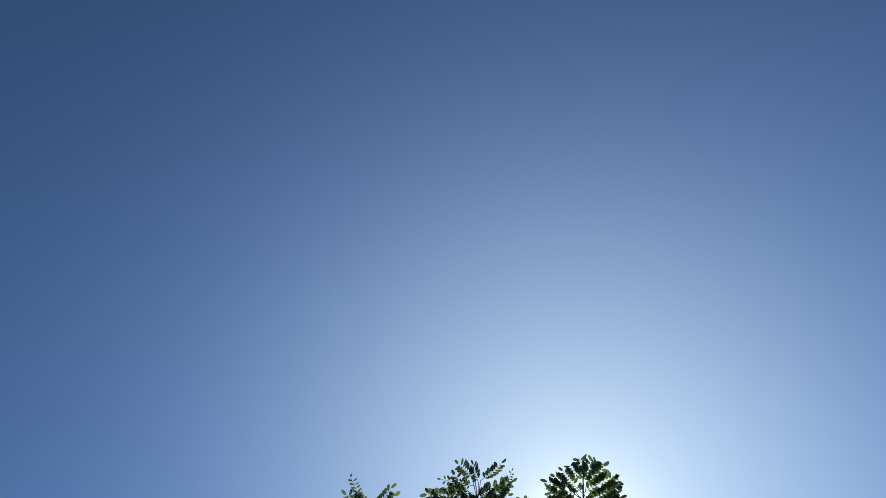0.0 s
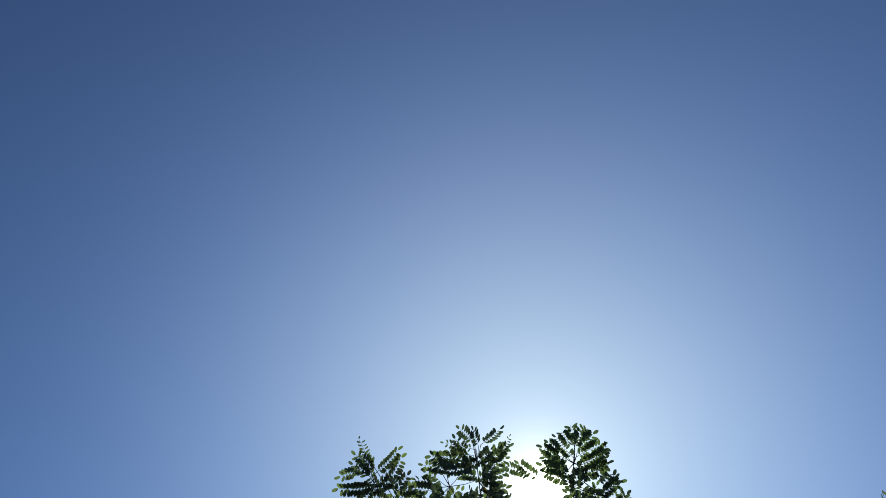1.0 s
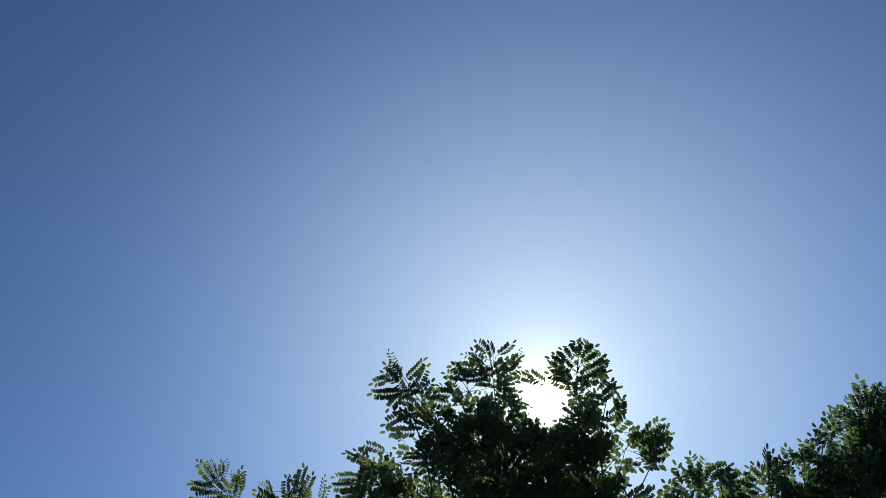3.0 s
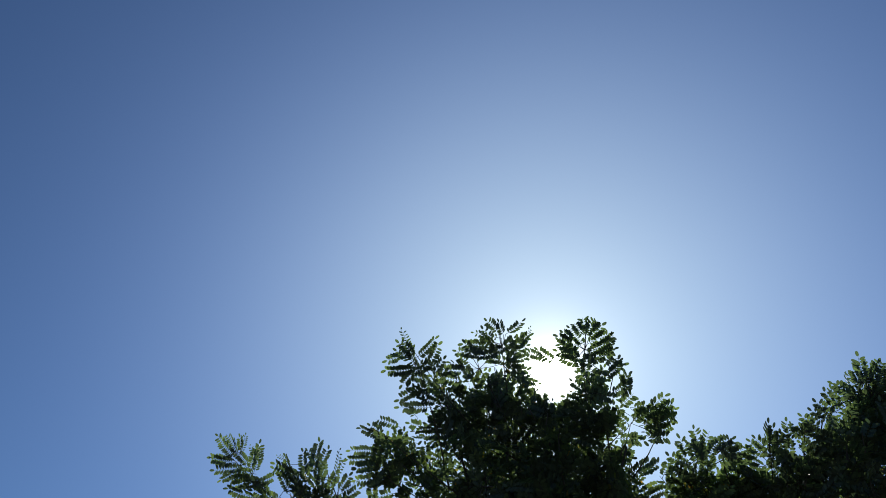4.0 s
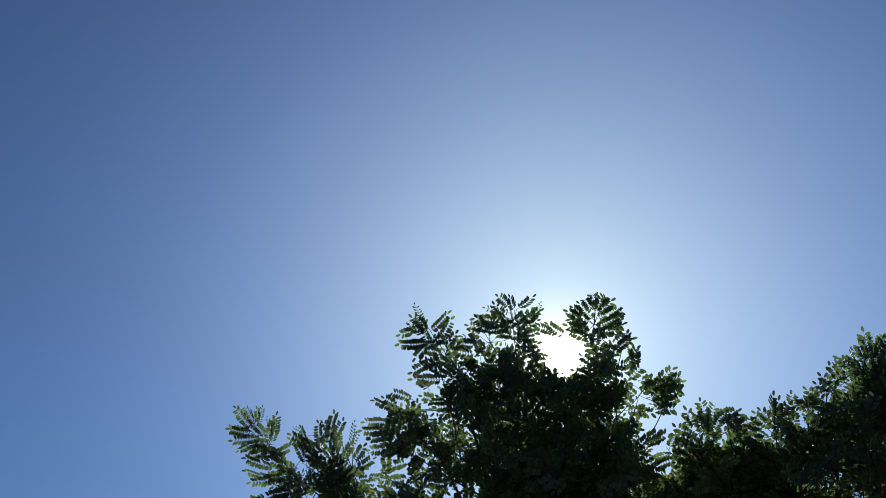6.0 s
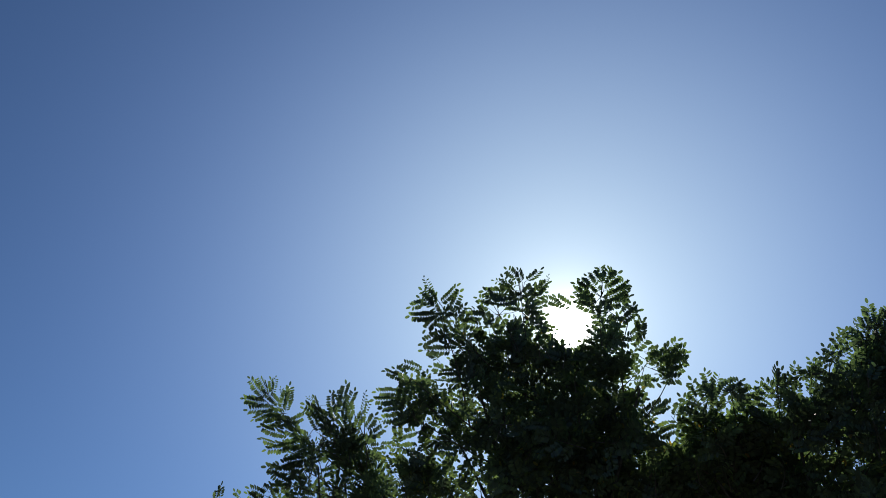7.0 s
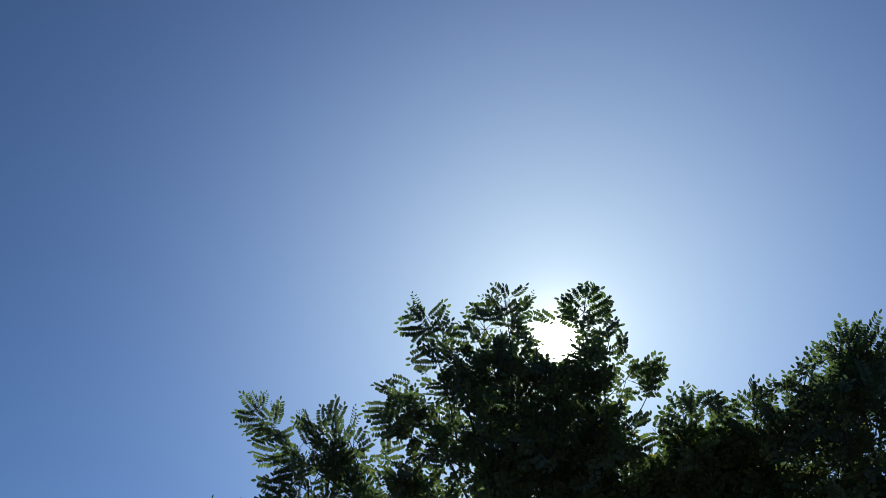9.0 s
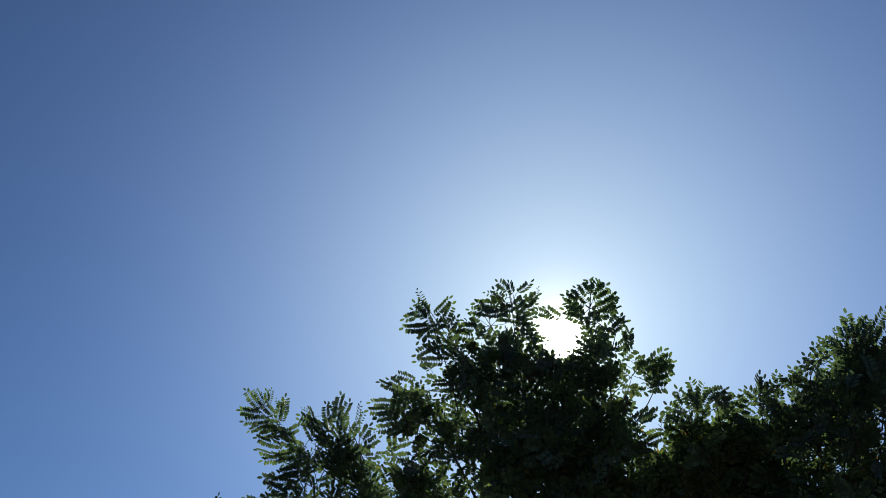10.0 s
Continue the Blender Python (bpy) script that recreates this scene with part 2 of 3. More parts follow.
class Crown:
    """The leaves and twigs of one tree; the nearest leaves become objects of their own."""

    def __init__(self, tree, heart, masses):
        self.heart, self.tree, self.masses, self.leaves, self.twigs = heart, tree, masses, [], Heap()

    def leaf(self, base, way, loose=0.6, own=False, pairs=None):
        size = way.length
        if pairs is None:
            pairs = max(4, min(11, round((size - 0.05) / 0.0158)))
        shape = rng.choice(SHAPES[pairs])
        scale = max(0.75, min(1.2, size / shape[2]))
        m = leaf_pose(base, way, loose=loose)
        if in_glare_gap(m, shape[1], scale) < (0.14 if own else 0.10):
            self.leaves.append((0 if own else 1, base.y, len(self.leaves), m, shape, scale))

    def twig(self, a, b, thick=0.006, bend=0.06):
        a, b = Vector(a), Vector(b)
        off = Vector((rng.gauss(0, 1), rng.gauss(0, 1), rng.gauss(0, 1))) * bend * (b - a).length
        points = [a.lerp(b, k / 6) + off * math.sin(math.pi * k / 6) for k in range(7)]
        self.twigs.add(*tube(points, [thick * (1 - 0.75 * k / 6) for k in range(7)], 5))
        return points

    def placed(self, rows, depth, points, young=False, again=0.0):
        """Leaves on the outer shoots: (x, z) of foot and tip, near one depth; each stands on the nearest shoot."""
        for x0, z0, x1, z1 in rows:
            y = depth + rng.gauss(0, 0.012)
            way = Vector((x1 - x0, rng.gauss(0, 0.015), z1 - z0))
            base = Vector((x0, y, z0))
            if not young:
                # the stalk goes on into the crown, behind the leaves in front of it
                base -= way * 0.12
                way *= 1.12
            self.leaf(base, way, 0.34, True, "young" if young else None)
            if again and rng.random() < again:
                turn = Matrix.Rotation(rng.gauss(0, 0.45), 3, "Y")
                back = Vector((rng.gauss(0, 0.025), rng.uniform(0.03, 0.12), rng.gauss(0, 0.02)))
                self.leaf(base + back - way * 0.15, turn @ way * rng.uniform(0.8, 0.95), 0.4)
            near = min(points, key=lambda p: (p - base).length + 0.4 * max(0, p.z - base.z))
            if (near - base).length > 0.24:
                near = base + (self.heart - base).normalized() * 0.13
            if near_glare_gap(near.lerp(base, 0.5), 0.13):
                continue
            self.twigs.add(*tube([near, near.lerp(base, 0.5) - Vector((0, 0, 0.008)), base], [0.0022, 0.0017, 0.0014], 4))

    def dress(self, points):
        """Leaves on both sides along the inner part of a shoot."""
        ahead = (points[-1] - points[0]).normalized()
        side = ahead.cross(SUN_WAY).normalized()
        for k in range(0, 3):
            for s in (-1, 1):
                lean = radians(rng.uniform(35, 70))
                way = ahead * math.cos(lean) + side * s * math.sin(lean) + Vector((0, rng.gauss(0, 0.2), rng.gauss(0, 0.15)))
                self.leaf(points[k].lerp(points[k + 1], rng.random()), way.normalized() * rng.uniform(0.13, 0.18), 0.6)

    def within(self, p):
        """Whether a point lies in one of the leafy masses that give the crown its outline."""
        return any(((p.x - x) / rx) ** 2 + ((p.y - y) / ry) ** 2 + ((p.z - z) / rz) ** 2 < 1 for x, y, z, rx, ry, rz, _ in self.masses)

    def clump(self, x, y, z, rx, ry, rz, shoots, heart):
        """Leafy shoots that fill an uneven mass, growing away from the tree's heart."""
        rx, ry, rz = (max(r - 0.06, 0.65 * r) for r in (rx, ry, rz))
        for _ in range(shoots):
            while True:
                p = Vector((rng.uniform(-1, 1), rng.uniform(-1, 1), rng.uniform(-1, 1)))
                if p.length < 1:
                    break
            root = Vector((x + p.x * rx, y + p.y * ry, z + p.z * rz))
            out = (root - heart).normalized()
            way = (out * 0.7 + Vector((p.x, p.y, p.z + 0.3)) * 0.5 + Vector((rng.gauss(0, 0.4), rng.gauss(0, 0.4), rng.gauss(0, 0.3)))).normalized()
            long = rng.uniform(0.10, 0.22)
            if near_glare_gap(root, 0.11):
                continue
            points = self.twig(root - way * long, root, 0.004)
            spin = rng.choice((0, math.pi)) + rng.gauss(0, 0.5)
            side = way.cross(SUN_WAY).normalized()
            other = way.cross(side) * 0.5
            for k in range(5):
                spin += math.pi + rng.gauss(0, 0.45)
                lean = radians(rng.uniform(40, 75)) if k < 4 else radians(rng.uniform(0, 25))
                d = way * math.cos(lean) + (side * math.cos(spin) + other * math.sin(spin)) * math.sin(lean)
                d.z -= 0.12
                d = d.normalized() * rng.uniform(0.12, 0.2)
                if self.within(points[2 + k] + d):
                    self.leaf(points[2 + k], d, 0.5)

    def grow(self, own=290):
        self.leaves.sort(key=lambda e: e[:3])
        for _, _, _, m, shape, scale in self.leaves[:own]:
            ob = new("leaf", shape[0])
            ob.parent = self.tree
            ob.matrix_basis = self.tree.matrix_basis.inverted() @ m @ Matrix.Scale(scale, 4)
        rest = Heap()
        for _, _, _, m, shape, scale in self.leaves[own:]:
            verts, loops, counts = shape[1]
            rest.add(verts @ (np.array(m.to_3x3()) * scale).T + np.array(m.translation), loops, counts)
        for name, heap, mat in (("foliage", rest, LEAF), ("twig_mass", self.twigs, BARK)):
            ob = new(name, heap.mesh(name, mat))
            ob.parent = self.tree
            ob.matrix_parent_inverse = self.tree.matrix_basis.inverted()
            tagged(ob, kind="stuff")


def stem(name, tree, points, radii, sides=10):
    heap = Heap()
    heap.add(*tube(points, radii, sides))
    ob = new(name, heap.mesh(name, BARK, True))
    ob.parent = tree
    ob.matrix_parent_inverse = tree.matrix_basis.inverted()


def locust_tree(foot, fork, clumps, label, placed):
    tree = tagged(new("locust_tree"), label, "tree", "locust trees")
    tree.matrix_basis = Matrix.Translation(foot)
    foot, fork = Vector(foot), Vector(fork)
    points, radii = [], []
    for k in range(9):
        f = k / 8
        points.append(foot.lerp(fork, f) + Vector((0.05 * math.sin(3 * f), 0.04 * math.sin(4 * f), -0.05 if k == 0 else 0)))
        radii.append(0.085 * (1 - 0.45 * f) + 0.05 * (1 - f) ** 6)
    stem("trunk", tree, points, radii, 14)
    crown = Crown(tree, fork, clumps)
    for x, y, z, rx, ry, rz, shoots in clumps:
        goal = Vector((x, y, z))
        sag = Vector((rng.gauss(0, 0.05), rng.gauss(0, 0.05), -0.08))
        path = [fork.lerp(goal, k / 6) + sag * math.sin(math.pi * k / 6) for k in range(7)]
        stem("limb", tree, path, [0.014 * (1 - 0.8 * k / 6) + 0.003 for k in range(7)], 8)
        crown.clump(x, y, z, rx, ry, rz, shoots, fork)
    points = []
    for shoots, rows, young, depth, again in placed:
        for x0, z0, x1, z1 in shoots:
            points += crown.twig((x0, depth + 0.5, z0), (x1, depth, z1), 0.006)
            crown.dress(points[-7:])
        crown.placed(rows, depth, points, again=again)
        crown.placed(young, depth, points, True)
    crown.grow()
    return tree


# the shoots, leaves and leafy masses of the three trees: x and z in metres, or x, y, z, the half sizes and the number of shoots
MAIN_YOUNG = [
    (-0.66, 4.43, -0.66, 4.62), (-0.12, 4.48, -0.29, 4.55), (-0.01, 4.41, 0.07, 4.51),
]
LEFT_YOUNG = [
    (-1.94, 4.30, -1.93, 4.48), (-1.28, 4.08, -1.23, 4.25), (-1.29, 4.04, -1.17, 4.15), (-1.23, 3.96, -1.11, 4.04),
    (-1.83, 4.21, -1.84, 4.37), (-1.58, 4.20, -1.66, 4.30),
]
MAIN_MORE = [
    (-0.63, 4.35, -0.73, 4.25), (-0.66, 4.42, -0.75, 4.52), (-0.65, 4.44, -0.69, 4.58), (-0.56, 4.36, -0.63, 4.30),
    (-0.55, 4.16, -0.65, 4.24), (-0.52, 4.25, -0.39, 4.34), (-0.18, 4.54, -0.23, 4.64), (-0.12, 4.44, -0.03, 4.54),
    (-0.07, 4.43, 0.04, 4.49), (-0.24, 4.46, -0.33, 4.54), (-0.31, 4.35, -0.38, 4.43), (0.33, 4.51, 0.30, 4.60),
    (0.40, 4.50, 0.45, 4.58), (0.40, 4.37, 0.51, 4.44), (0.28, 4.43, 0.21, 4.53), (0.26, 4.34, 0.17, 4.44),
    (0.29, 4.32, 0.22, 4.44), (0.36, 4.51, 0.36, 4.63), (0.42, 4.31, 0.52, 4.35), (0.51, 3.89, 0.61, 3.96),
    (0.63, 3.91, 0.74, 3.93), (0.55, 3.83, 0.66, 3.84), (0.51, 4.07, 0.54, 4.19), (0.49, 4.11, 0.56, 4.18),
]
MAIN_BESIDE = [
    (-0.08, 4.28, 0.02, 4.32), (-0.06, 4.35, 0.05, 4.36), (-0.09, 4.23, 0.01, 4.28), (-0.04, 4.41, 0.04, 4.44),
    (-0.04, 4.16, 0.02, 4.24), (-0.10, 4.35, 0.00, 4.43), (0.30, 4.41, 0.22, 4.37), (0.45, 4.39, 0.53, 4.44),
    (-0.55, 4.27, -0.66, 4.35), (-0.52, 4.31, -0.46, 4.42), (-0.56, 4.22, -0.67, 4.26), (-0.47, 4.17, -0.57, 4.24),
    (-0.61, 4.33, -0.66, 4.45), (-0.50, 4.11, -0.60, 4.15),
]
LEFT_MORE = [
    (-1.98, 4.27, -2.09, 4.38), (-1.89, 4.24, -2.01, 4.39), (-1.83, 4.17, -1.97, 4.21), (-1.76, 4.10, -1.90, 4.09),
    (-1.71, 4.05, -1.87, 4.13), (-1.68, 3.99, -1.78, 4.08), (-1.62, 3.98, -1.71, 3.93), (-1.56, 4.02, -1.65, 4.16),
    (-1.51, 4.06, -1.59, 4.22), (-1.45, 4.08, -1.51, 4.23), (-1.37, 4.07, -1.35, 4.22), (-1.32, 4.02, -1.26, 4.14),
    (-1.60, 3.88, -1.76, 3.89), (-1.61, 3.82, -1.76, 3.78), (-1.56, 3.75, -1.71, 3.72), (-1.44, 3.99, -1.55, 4.04),
    (-1.41, 4.20, -1.48, 4.34), (-1.95, 4.34, -2.00, 4.46), (-1.80, 4.24, -1.82, 4.35), (-2.05, 4.28, -2.16, 4.34),
    (-1.58, 4.13, -1.70, 4.22), (-1.23, 3.90, -1.14, 3.97), (-1.19, 3.86, -1.11, 3.89), (-1.50, 3.65, -1.65, 3.63),
]
RIGHT_MORE = [
    (0.81, 3.69, 0.75, 3.81), (0.85, 3.73, 0.92, 3.83), (1.03, 3.67, 0.98, 3.74), (1.13, 3.74, 1.19, 3.85),
    (1.15, 3.74, 1.25, 3.79), (1.08, 3.71, 1.00, 3.74), (1.29, 3.78, 1.28, 3.87), (1.34, 3.80, 1.35, 3.90),
    (1.44, 3.88, 1.39, 3.95), (1.46, 3.90, 1.38, 3.89), (1.53, 3.94, 1.53, 4.06), (1.57, 3.96, 1.49, 4.01),
    (1.64, 4.02, 1.57, 4.05), (1.66, 4.02, 1.67, 4.16), (1.71, 4.05, 1.74, 4.18), (1.74, 4.06, 1.82, 4.20),
    (0.71, 3.70, 0.66, 3.78), (0.92, 3.71, 1.04, 3.76), (1.20, 3.75, 1.22, 3.83), (1.39, 3.84, 1.33, 3.87),
    (1.50, 3.91, 1.41, 3.91), (0.78, 3.71, 0.80, 3.84),
]
MAIN_TOP = [
    (-0.64, 4.44, -0.72, 4.52), (-0.67, 4.43, -0.81, 4.38), (-0.64, 4.34, -0.80, 4.28), (-0.60, 4.40, -0.48, 4.50),
    (-0.57, 4.32, -0.45, 4.45), (-0.57, 4.17, -0.73, 4.17), (-0.54, 4.06, -0.72, 4.07), (-0.14, 4.53, -0.19, 4.65),
    (-0.11, 4.50, -0.14, 4.62), (-0.08, 4.49, 0.03, 4.57), (-0.08, 4.44, 0.06, 4.51), (-0.16, 4.44, -0.37, 4.44),
    (-0.22, 4.35, -0.39, 4.45), (-0.27, 4.34, -0.34, 4.45), (-0.29, 4.24, -0.48, 4.34), (-0.33, 4.29, -0.42, 4.35),
    (-0.36, 4.20, -0.54, 4.26), (0.11, 4.29, 0.02, 4.40), (-0.16, 4.45, -0.27, 4.50),
]
MAIN_SUNNY = [
    (0.35, 4.44, 0.34, 4.58), (0.35, 4.42, 0.40, 4.56), (0.37, 4.41, 0.47, 4.50), (0.36, 4.37, 0.50, 4.45),
    (0.34, 4.31, 0.49, 4.35), (0.33, 4.38, 0.25, 4.53), (0.31, 4.35, 0.17, 4.43), (0.30, 4.28, 0.17, 4.35),
    (0.35, 4.27, 0.46, 4.28), (0.44, 4.20, 0.49, 4.29), (0.45, 4.17, 0.53, 4.25), (0.43, 4.16, 0.54, 4.19),
    (0.34, 4.18, 0.44, 4.11), (0.43, 4.04, 0.54, 4.10), (0.46, 3.95, 0.55, 4.03), (0.56, 3.88, 0.74, 3.93),
    (0.55, 3.84, 0.74, 3.86), (0.57, 3.76, 0.68, 3.76), (0.58, 3.93, 0.51, 3.91), (0.35, 4.05, 0.47, 3.99),
    (0.28, 4.23, 0.17, 4.29), (0.33, 4.12, 0.26, 4.19), (0.16, 4.28, 0.06, 4.36), (0.37, 4.21, 0.29, 4.30),
]
MAIN_FLANK = [
    (-0.83, 4.27, -0.97, 4.35), (-0.93, 4.24, -1.02, 4.32), (-0.89, 4.20, -1.09, 4.25), (-0.96, 4.12, -1.14, 4.14),
    (-0.85, 4.14, -1.00, 4.16), (-0.96, 4.06, -1.13, 4.04), (-0.85, 4.08, -1.00, 4.06), (-0.82, 3.93, -1.00, 3.91),
    (-0.82, 3.83, -0.98, 3.83), (-0.80, 3.74, -0.94, 3.71), (-0.75, 4.17, -0.89, 4.14), (-0.72, 4.33, -0.81, 4.44),
    (-0.61, 4.51, -0.69, 4.61), (-0.64, 4.24, -0.79, 4.30), (-0.49, 4.31, -0.64, 4.38),
]
LEFT_LEAVES = [
    (-2.00, 4.30, -2.15, 4.43), (-1.98, 4.33, -2.05, 4.47), (-1.85, 4.20, -1.85, 4.37), (-1.81, 4.17, -1.77, 4.35),
    (-1.99, 4.25, -2.19, 4.29), (-1.91, 4.20, -2.10, 4.22), (-1.84, 4.13, -2.03, 4.16), (-1.76, 4.09, -2.00, 4.12),
    (-1.77, 3.99, -1.98, 4.02), (-1.62, 3.97, -1.82, 4.01), (-1.61, 3.91, -1.82, 3.95), (-1.75, 3.91, -1.96, 3.95),
    (-1.68, 3.91, -1.89, 3.86), (-1.63, 3.81, -1.85, 3.80), (-1.66, 3.72, -1.89, 3.74), (-1.54, 4.09, -1.65, 4.26),
    (-1.46, 4.09, -1.54, 4.26), (-1.41, 4.13, -1.44, 4.37), (-1.38, 4.09, -1.37, 4.29), (-1.47, 4.08, -1.70, 4.19),
    (-1.23, 3.99, -1.15, 4.09), (-1.19, 3.92, -1.10, 4.01), (-1.68, 3.63, -1.83, 3.64),
]
RIGHT_LEAVES = [
    (0.80, 3.70, 0.84, 3.89), (0.81, 3.71, 0.86, 3.86), (0.85, 3.74, 0.98, 3.83), (0.75, 3.73, 0.72, 3.84),
    (0.73, 3.70, 0.69, 3.78), (0.89, 3.75, 1.00, 3.77), (0.89, 3.73, 0.99, 3.70), (1.12, 3.74, 1.15, 3.87),
    (1.14, 3.74, 1.22, 3.83), (1.11, 3.73, 1.07, 3.82), (1.08, 3.71, 1.04, 3.75), (1.23, 3.78, 1.26, 3.87),
    (1.37, 3.83, 1.32, 3.91), (1.35, 3.80, 1.27, 3.83), (1.46, 3.90, 1.43, 3.99), (1.48, 3.92, 1.48, 4.01),
    (1.59, 3.97, 1.54, 4.06), (1.66, 4.03, 1.61, 4.10), (1.68, 4.06, 1.71, 4.20), (1.70, 4.04, 1.77, 4.19),
    (1.73, 4.06, 1.82, 4.16), (1.53, 3.93, 1.43, 3.92), (1.31, 3.79, 1.22, 3.80), (0.94, 3.71, 0.99, 3.79),
]
MAIN_CLUMPS = [
    (0.48, 3.81, 3.90, 0.15, 0.30, 0.20, 3), (0.13, 4.11, 4.33, 0.22, 0.30, 0.14, 7),
    (-0.83, 4.21, 3.60, 0.22, 0.35, 0.18, 12), (0.50, 4.11, 3.59, 0.19, 0.40, 0.25, 10),
    (-0.18, 3.91, 4.42, 0.29, 0.30, 0.29, 14), (0.35, 3.91, 4.32, 0.16, 0.30, 0.27, 8),
    (-0.51, 3.91, 4.33, 0.21, 0.30, 0.23, 8), (-0.71, 4.01, 4.02, 0.33, 0.40, 0.22, 8),
    (-0.32, 4.01, 4.10, 0.39, 0.50, 0.30, 25), (0.08, 4.01, 4.08, 0.35, 0.50, 0.23, 20),
    (0.41, 3.91, 3.96, 0.18, 0.40, 0.20, 7), (-0.83, 4.11, 3.83, 0.29, 0.50, 0.31, 12),
]
MAIN_LOW = [
    (0.32, 4.35, 3.50, 0.28, 0.40, 0.22, 26), (-0.05, 4.40, 3.75, 0.40, 0.40, 0.30, 28),
    (-0.41, 4.21, 3.83, 0.43, 0.60, 0.33, 25), (0.03, 4.21, 3.79, 0.40, 0.60, 0.32, 50),
    (0.40, 4.21, 3.73, 0.29, 0.60, 0.31, 16), (-0.31, 4.31, 3.47, 0.77, 0.60, 0.25, 38),
    (-0.10, 4.61, 4.08, 0.38, 0.40, 0.36, 26), (-0.00, 5.21, 4.08, 0.50, 0.35, 0.50, 8),
    (-0.30, 4.51, 2.95, 0.70, 0.70, 0.30, 22), (0.38, 4.51, 2.95, 0.60, 0.70, 0.30, 20),
]
RIGHT_CLUMPS = [
    (1.76, 3.88, 4.05, 0.14, 0.30, 0.16, 14), (1.41, 3.93, 3.87, 0.11, 0.30, 0.12, 6),
    (0.72, 4.13, 3.75, 0.23, 0.50, 0.16, 13), (1.01, 4.13, 3.72, 0.22, 0.50, 0.16, 13),
    (1.23, 3.93, 3.67, 0.20, 0.50, 0.16, 15), (1.47, 3.93, 3.75, 0.18, 0.50, 0.26, 13),
    (1.74, 3.93, 3.88, 0.18, 0.50, 0.28, 19),
]
RIGHT_INNER = [
    (1.90, 4.25, 3.42, 0.32, 0.40, 0.22, 22), (1.55, 4.30, 3.40, 0.35, 0.40, 0.20, 16),
    (0.64, 4.30, 3.58, 0.25, 0.40, 0.20, 36), (0.95, 4.30, 3.60, 0.30, 0.40, 0.20, 34),
    (0.75, 4.60, 3.72, 0.32, 0.30, 0.25, 26), (1.15, 4.60, 3.60, 0.32, 0.30, 0.25, 20),
]
RIGHT_LOW = [
    (0.90, 4.23, 3.56, 0.43, 0.60, 0.20, 25), (1.39, 4.13, 3.55, 0.32, 0.60, 0.23, 18),
    (1.71, 4.03, 3.57, 0.23, 0.60, 0.29, 17), (2.04, 3.93, 3.76, 0.27, 0.60, 0.44, 15),
    (1.34, 4.23, 3.25, 0.64, 0.60, 0.20, 25), (1.69, 4.53, 3.83, 0.33, 0.40, 0.29, 6),
    (1.43, 5.13, 3.77, 0.50, 0.40, 0.35, 8), (1.10, 4.53, 3.78, 0.14, 0.30, 0.15, 12),
    (1.26, 4.53, 3.69, 0.15, 0.30, 0.14, 12), (1.98, 4.00, 4.06, 0.20, 0.30, 0.18, 9),
    (1.43, 4.53, 2.85, 0.70, 0.60, 0.30, 20),
]
LEFT_CLUMPS = [
    (-1.46, 4.45, 4.10, 0.19, 0.25, 0.19, 4), (-1.48, 4.50, 4.03, 0.25, 0.30, 0.23, 7),
    (-1.64, 4.50, 3.90, 0.25, 0.35, 0.22, 7), (-1.28, 4.50, 3.81, 0.18, 0.32, 0.26, 8),
    (-1.76, 4.60, 3.69, 0.40, 0.40, 0.18, 9), (-1.24, 4.60, 3.68, 0.31, 0.40, 0.20, 11),
    (-1.50, 5.50, 3.72, 0.35, 0.30, 0.35, 4), (-1.50, 4.90, 3.02, 0.50, 0.50, 0.30, 9),
]
MAIN_SPRIG = [
    (0.61, 3.97, 0.72, 4.01), (0.58, 3.86, 0.72, 3.95), (0.63, 3.81, 0.69, 3.83), (0.57, 3.92, 0.66, 3.96),
    (0.52, 3.97, 0.61, 3.96), (0.56, 3.80, 0.61, 3.76),
]
MAIN_SHOOTS = [
    (-0.10, 3.97, -0.65, 4.48), (-0.10, 3.97, -0.13, 4.60), (-0.10, 3.97, -0.31, 4.40), (0.40, 3.80, 0.37, 4.53),
    (0.40, 3.80, 0.50, 4.25), (0.27, 3.66, 0.69, 3.92), (-0.35, 3.71, -0.77, 3.91), (-0.36, 3.59, -0.72, 3.65),
    (-0.51, 3.84, -0.62, 4.35),
]
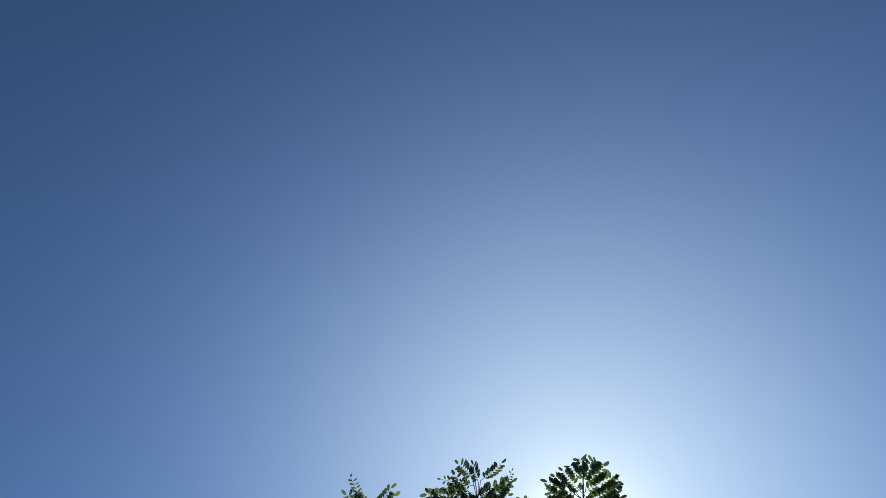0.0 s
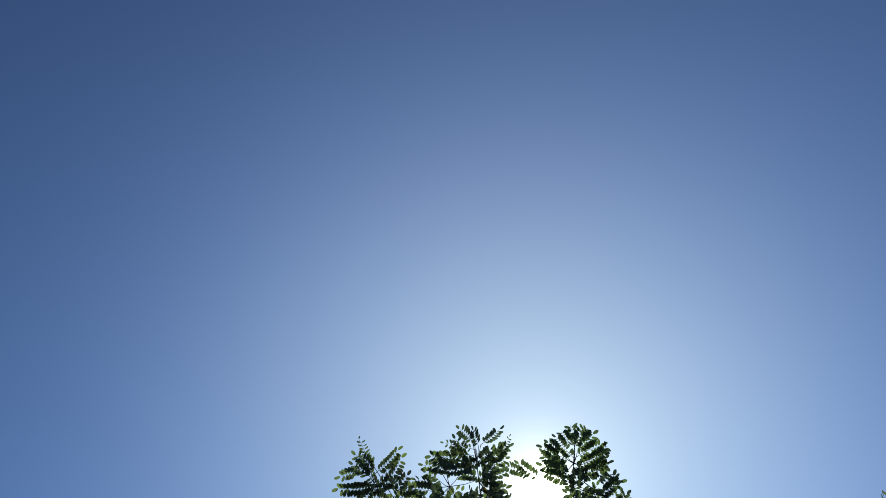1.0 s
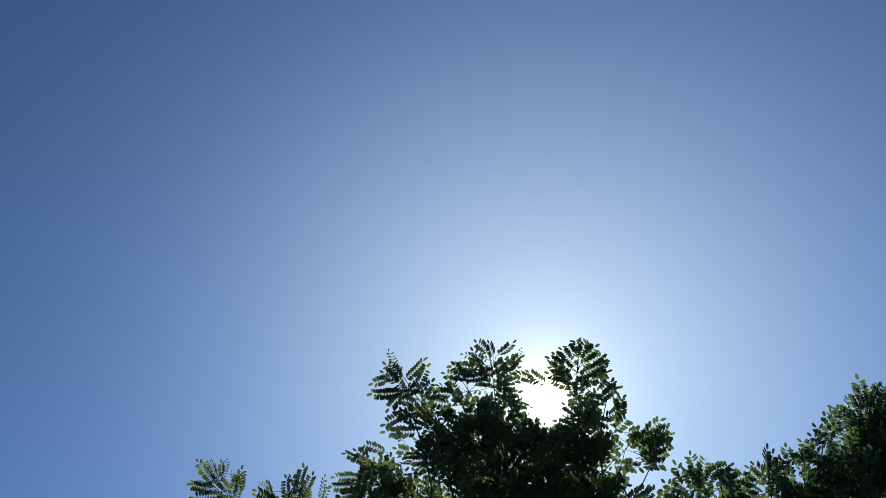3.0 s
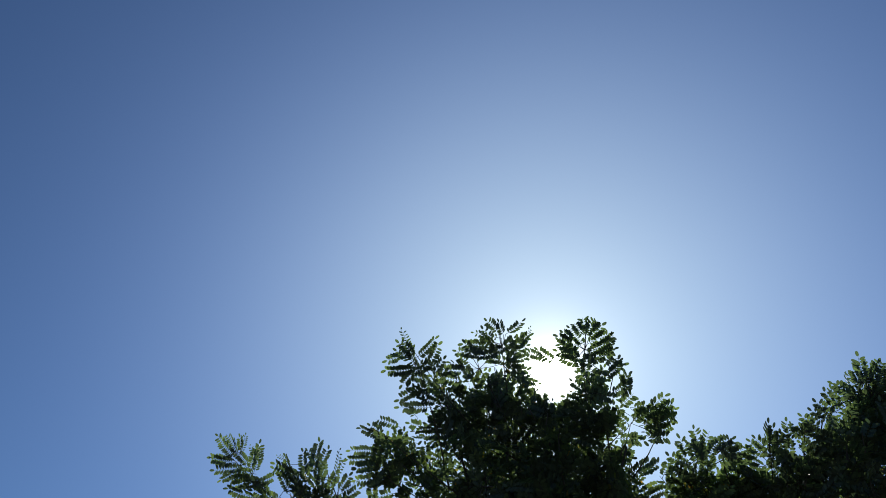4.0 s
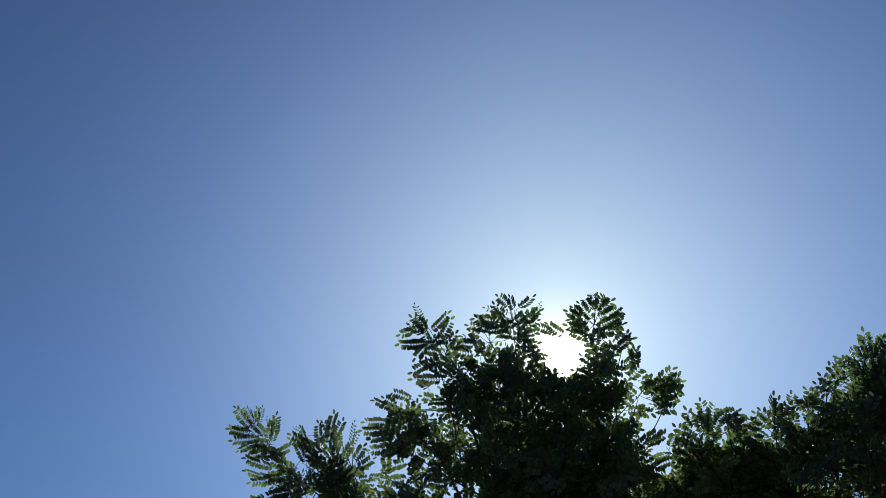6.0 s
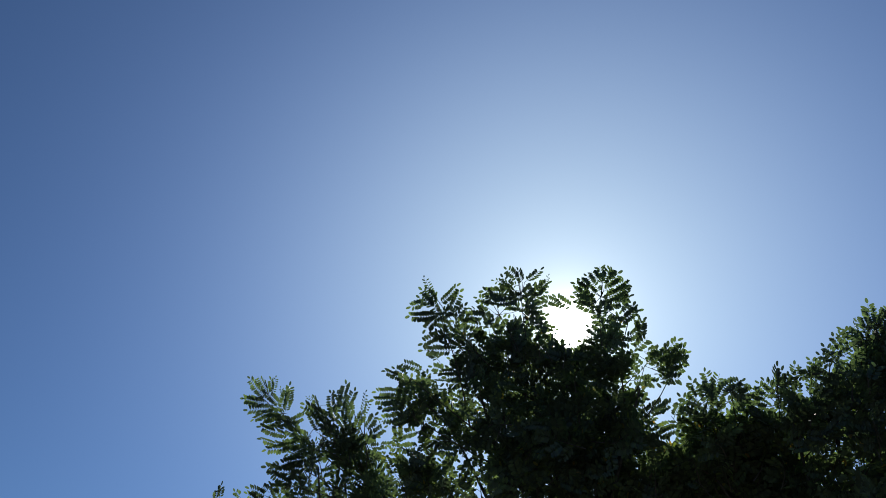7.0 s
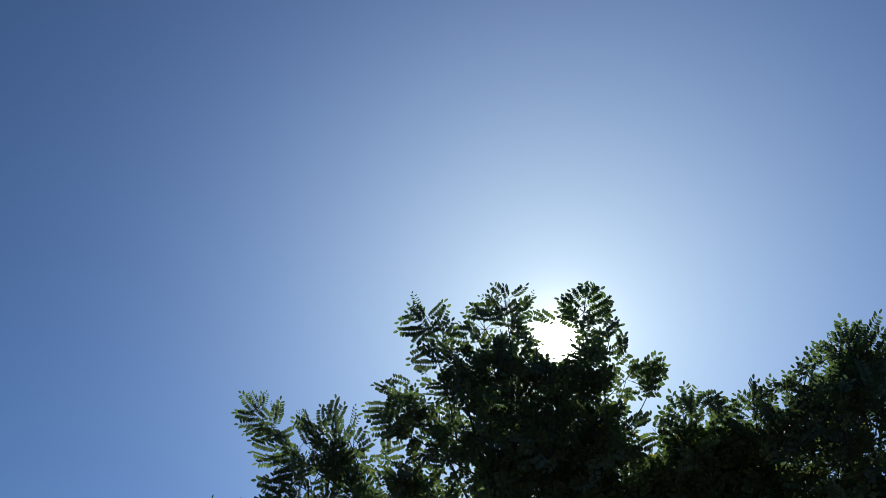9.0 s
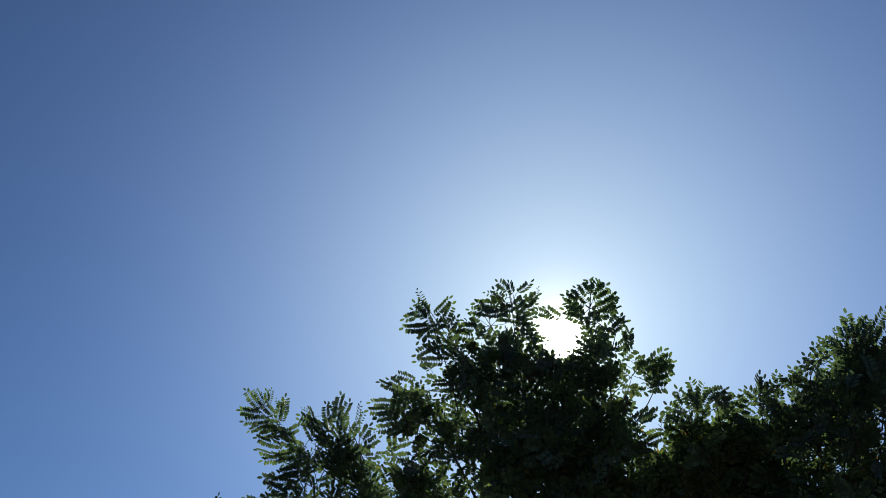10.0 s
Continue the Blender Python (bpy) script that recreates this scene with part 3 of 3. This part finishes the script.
LEFT_FOOT = [
    (-2.16, 3.60, -2.13, 3.69), (-2.17, 3.58, -2.18, 3.64), (-2.01, 3.59, -2.04, 3.63), (-1.85, 3.60, -1.98, 3.67),
    (-1.83, 3.62, -1.90, 3.68), (-1.75, 3.63, -1.85, 3.65), (-1.68, 3.65, -1.84, 3.71), (-1.84, 3.54, -2.00, 3.61),
    (-2.07, 3.55, -2.06, 3.62), (-1.61, 3.69, -1.76, 3.67),
]
LEFT_SHOOTS = [
    (-1.21, 3.74, -1.99, 4.33), (-1.21, 3.74, -1.63, 3.94), (-1.21, 3.74, -1.44, 4.33), (-1.21, 3.74, -1.25, 4.22),
    (-1.20, 3.63, -1.69, 3.64), (-1.20, 3.63, -1.76, 3.83),
]
RIGHT_EDGE = [
    (1.79, 4.04, 1.89, 4.20), (1.80, 4.00, 1.92, 4.11), (1.81, 3.96, 1.94, 4.06), (1.76, 4.02, 1.84, 4.19),
    (1.85, 3.99, 1.99, 4.12), (1.88, 3.95, 2.03, 4.07),
]
RIGHT_SHOOTS = [
    (0.86, 3.76, 0.82, 3.78), (1.06, 3.74, 0.91, 3.74), (1.18, 3.73, 1.13, 3.75), (1.41, 3.75, 1.31, 3.80),
    (1.52, 3.81, 1.48, 3.92), (1.68, 3.86, 1.67, 4.05), (1.76, 3.86, 1.71, 4.07),
]

locust_tree((-0.05, 4.9, 0), (-0.05, 4.8, 2.6), MAIN_CLUMPS + MAIN_LOW, "tall green locust tree with feathery leaves against the sun",
            [(MAIN_SHOOTS, MAIN_TOP, MAIN_YOUNG, 3.51, 0.25), ([], MAIN_SUNNY, [], 3.51, 0.1), ([], MAIN_MORE + MAIN_BESIDE + MAIN_SPRIG, [], 3.56, 0.1), ([], MAIN_FLANK, [], 3.99, 0.4)])
locust_tree((-1.5, 5.2, 0), (-1.45, 5.0, 2.6), LEFT_CLUMPS, "slender green locust tree with loose feathery shoots",
            [(LEFT_SHOOTS, LEFT_LEAVES, LEFT_YOUNG, 4.2, 0.2), ([], LEFT_MORE + LEFT_FOOT, [], 4.23, 0.15)])
locust_tree((1.5, 4.6, 0), (1.45, 4.6, 2.4), RIGHT_CLUMPS + RIGHT_INNER + RIGHT_LOW, "dense dark green locust tree with sunlit top leaves",
            [(RIGHT_SHOOTS, RIGHT_LEAVES, [], 3.63, 0.5), ([], RIGHT_MORE + RIGHT_EDGE, [], 3.67, 0.3)])
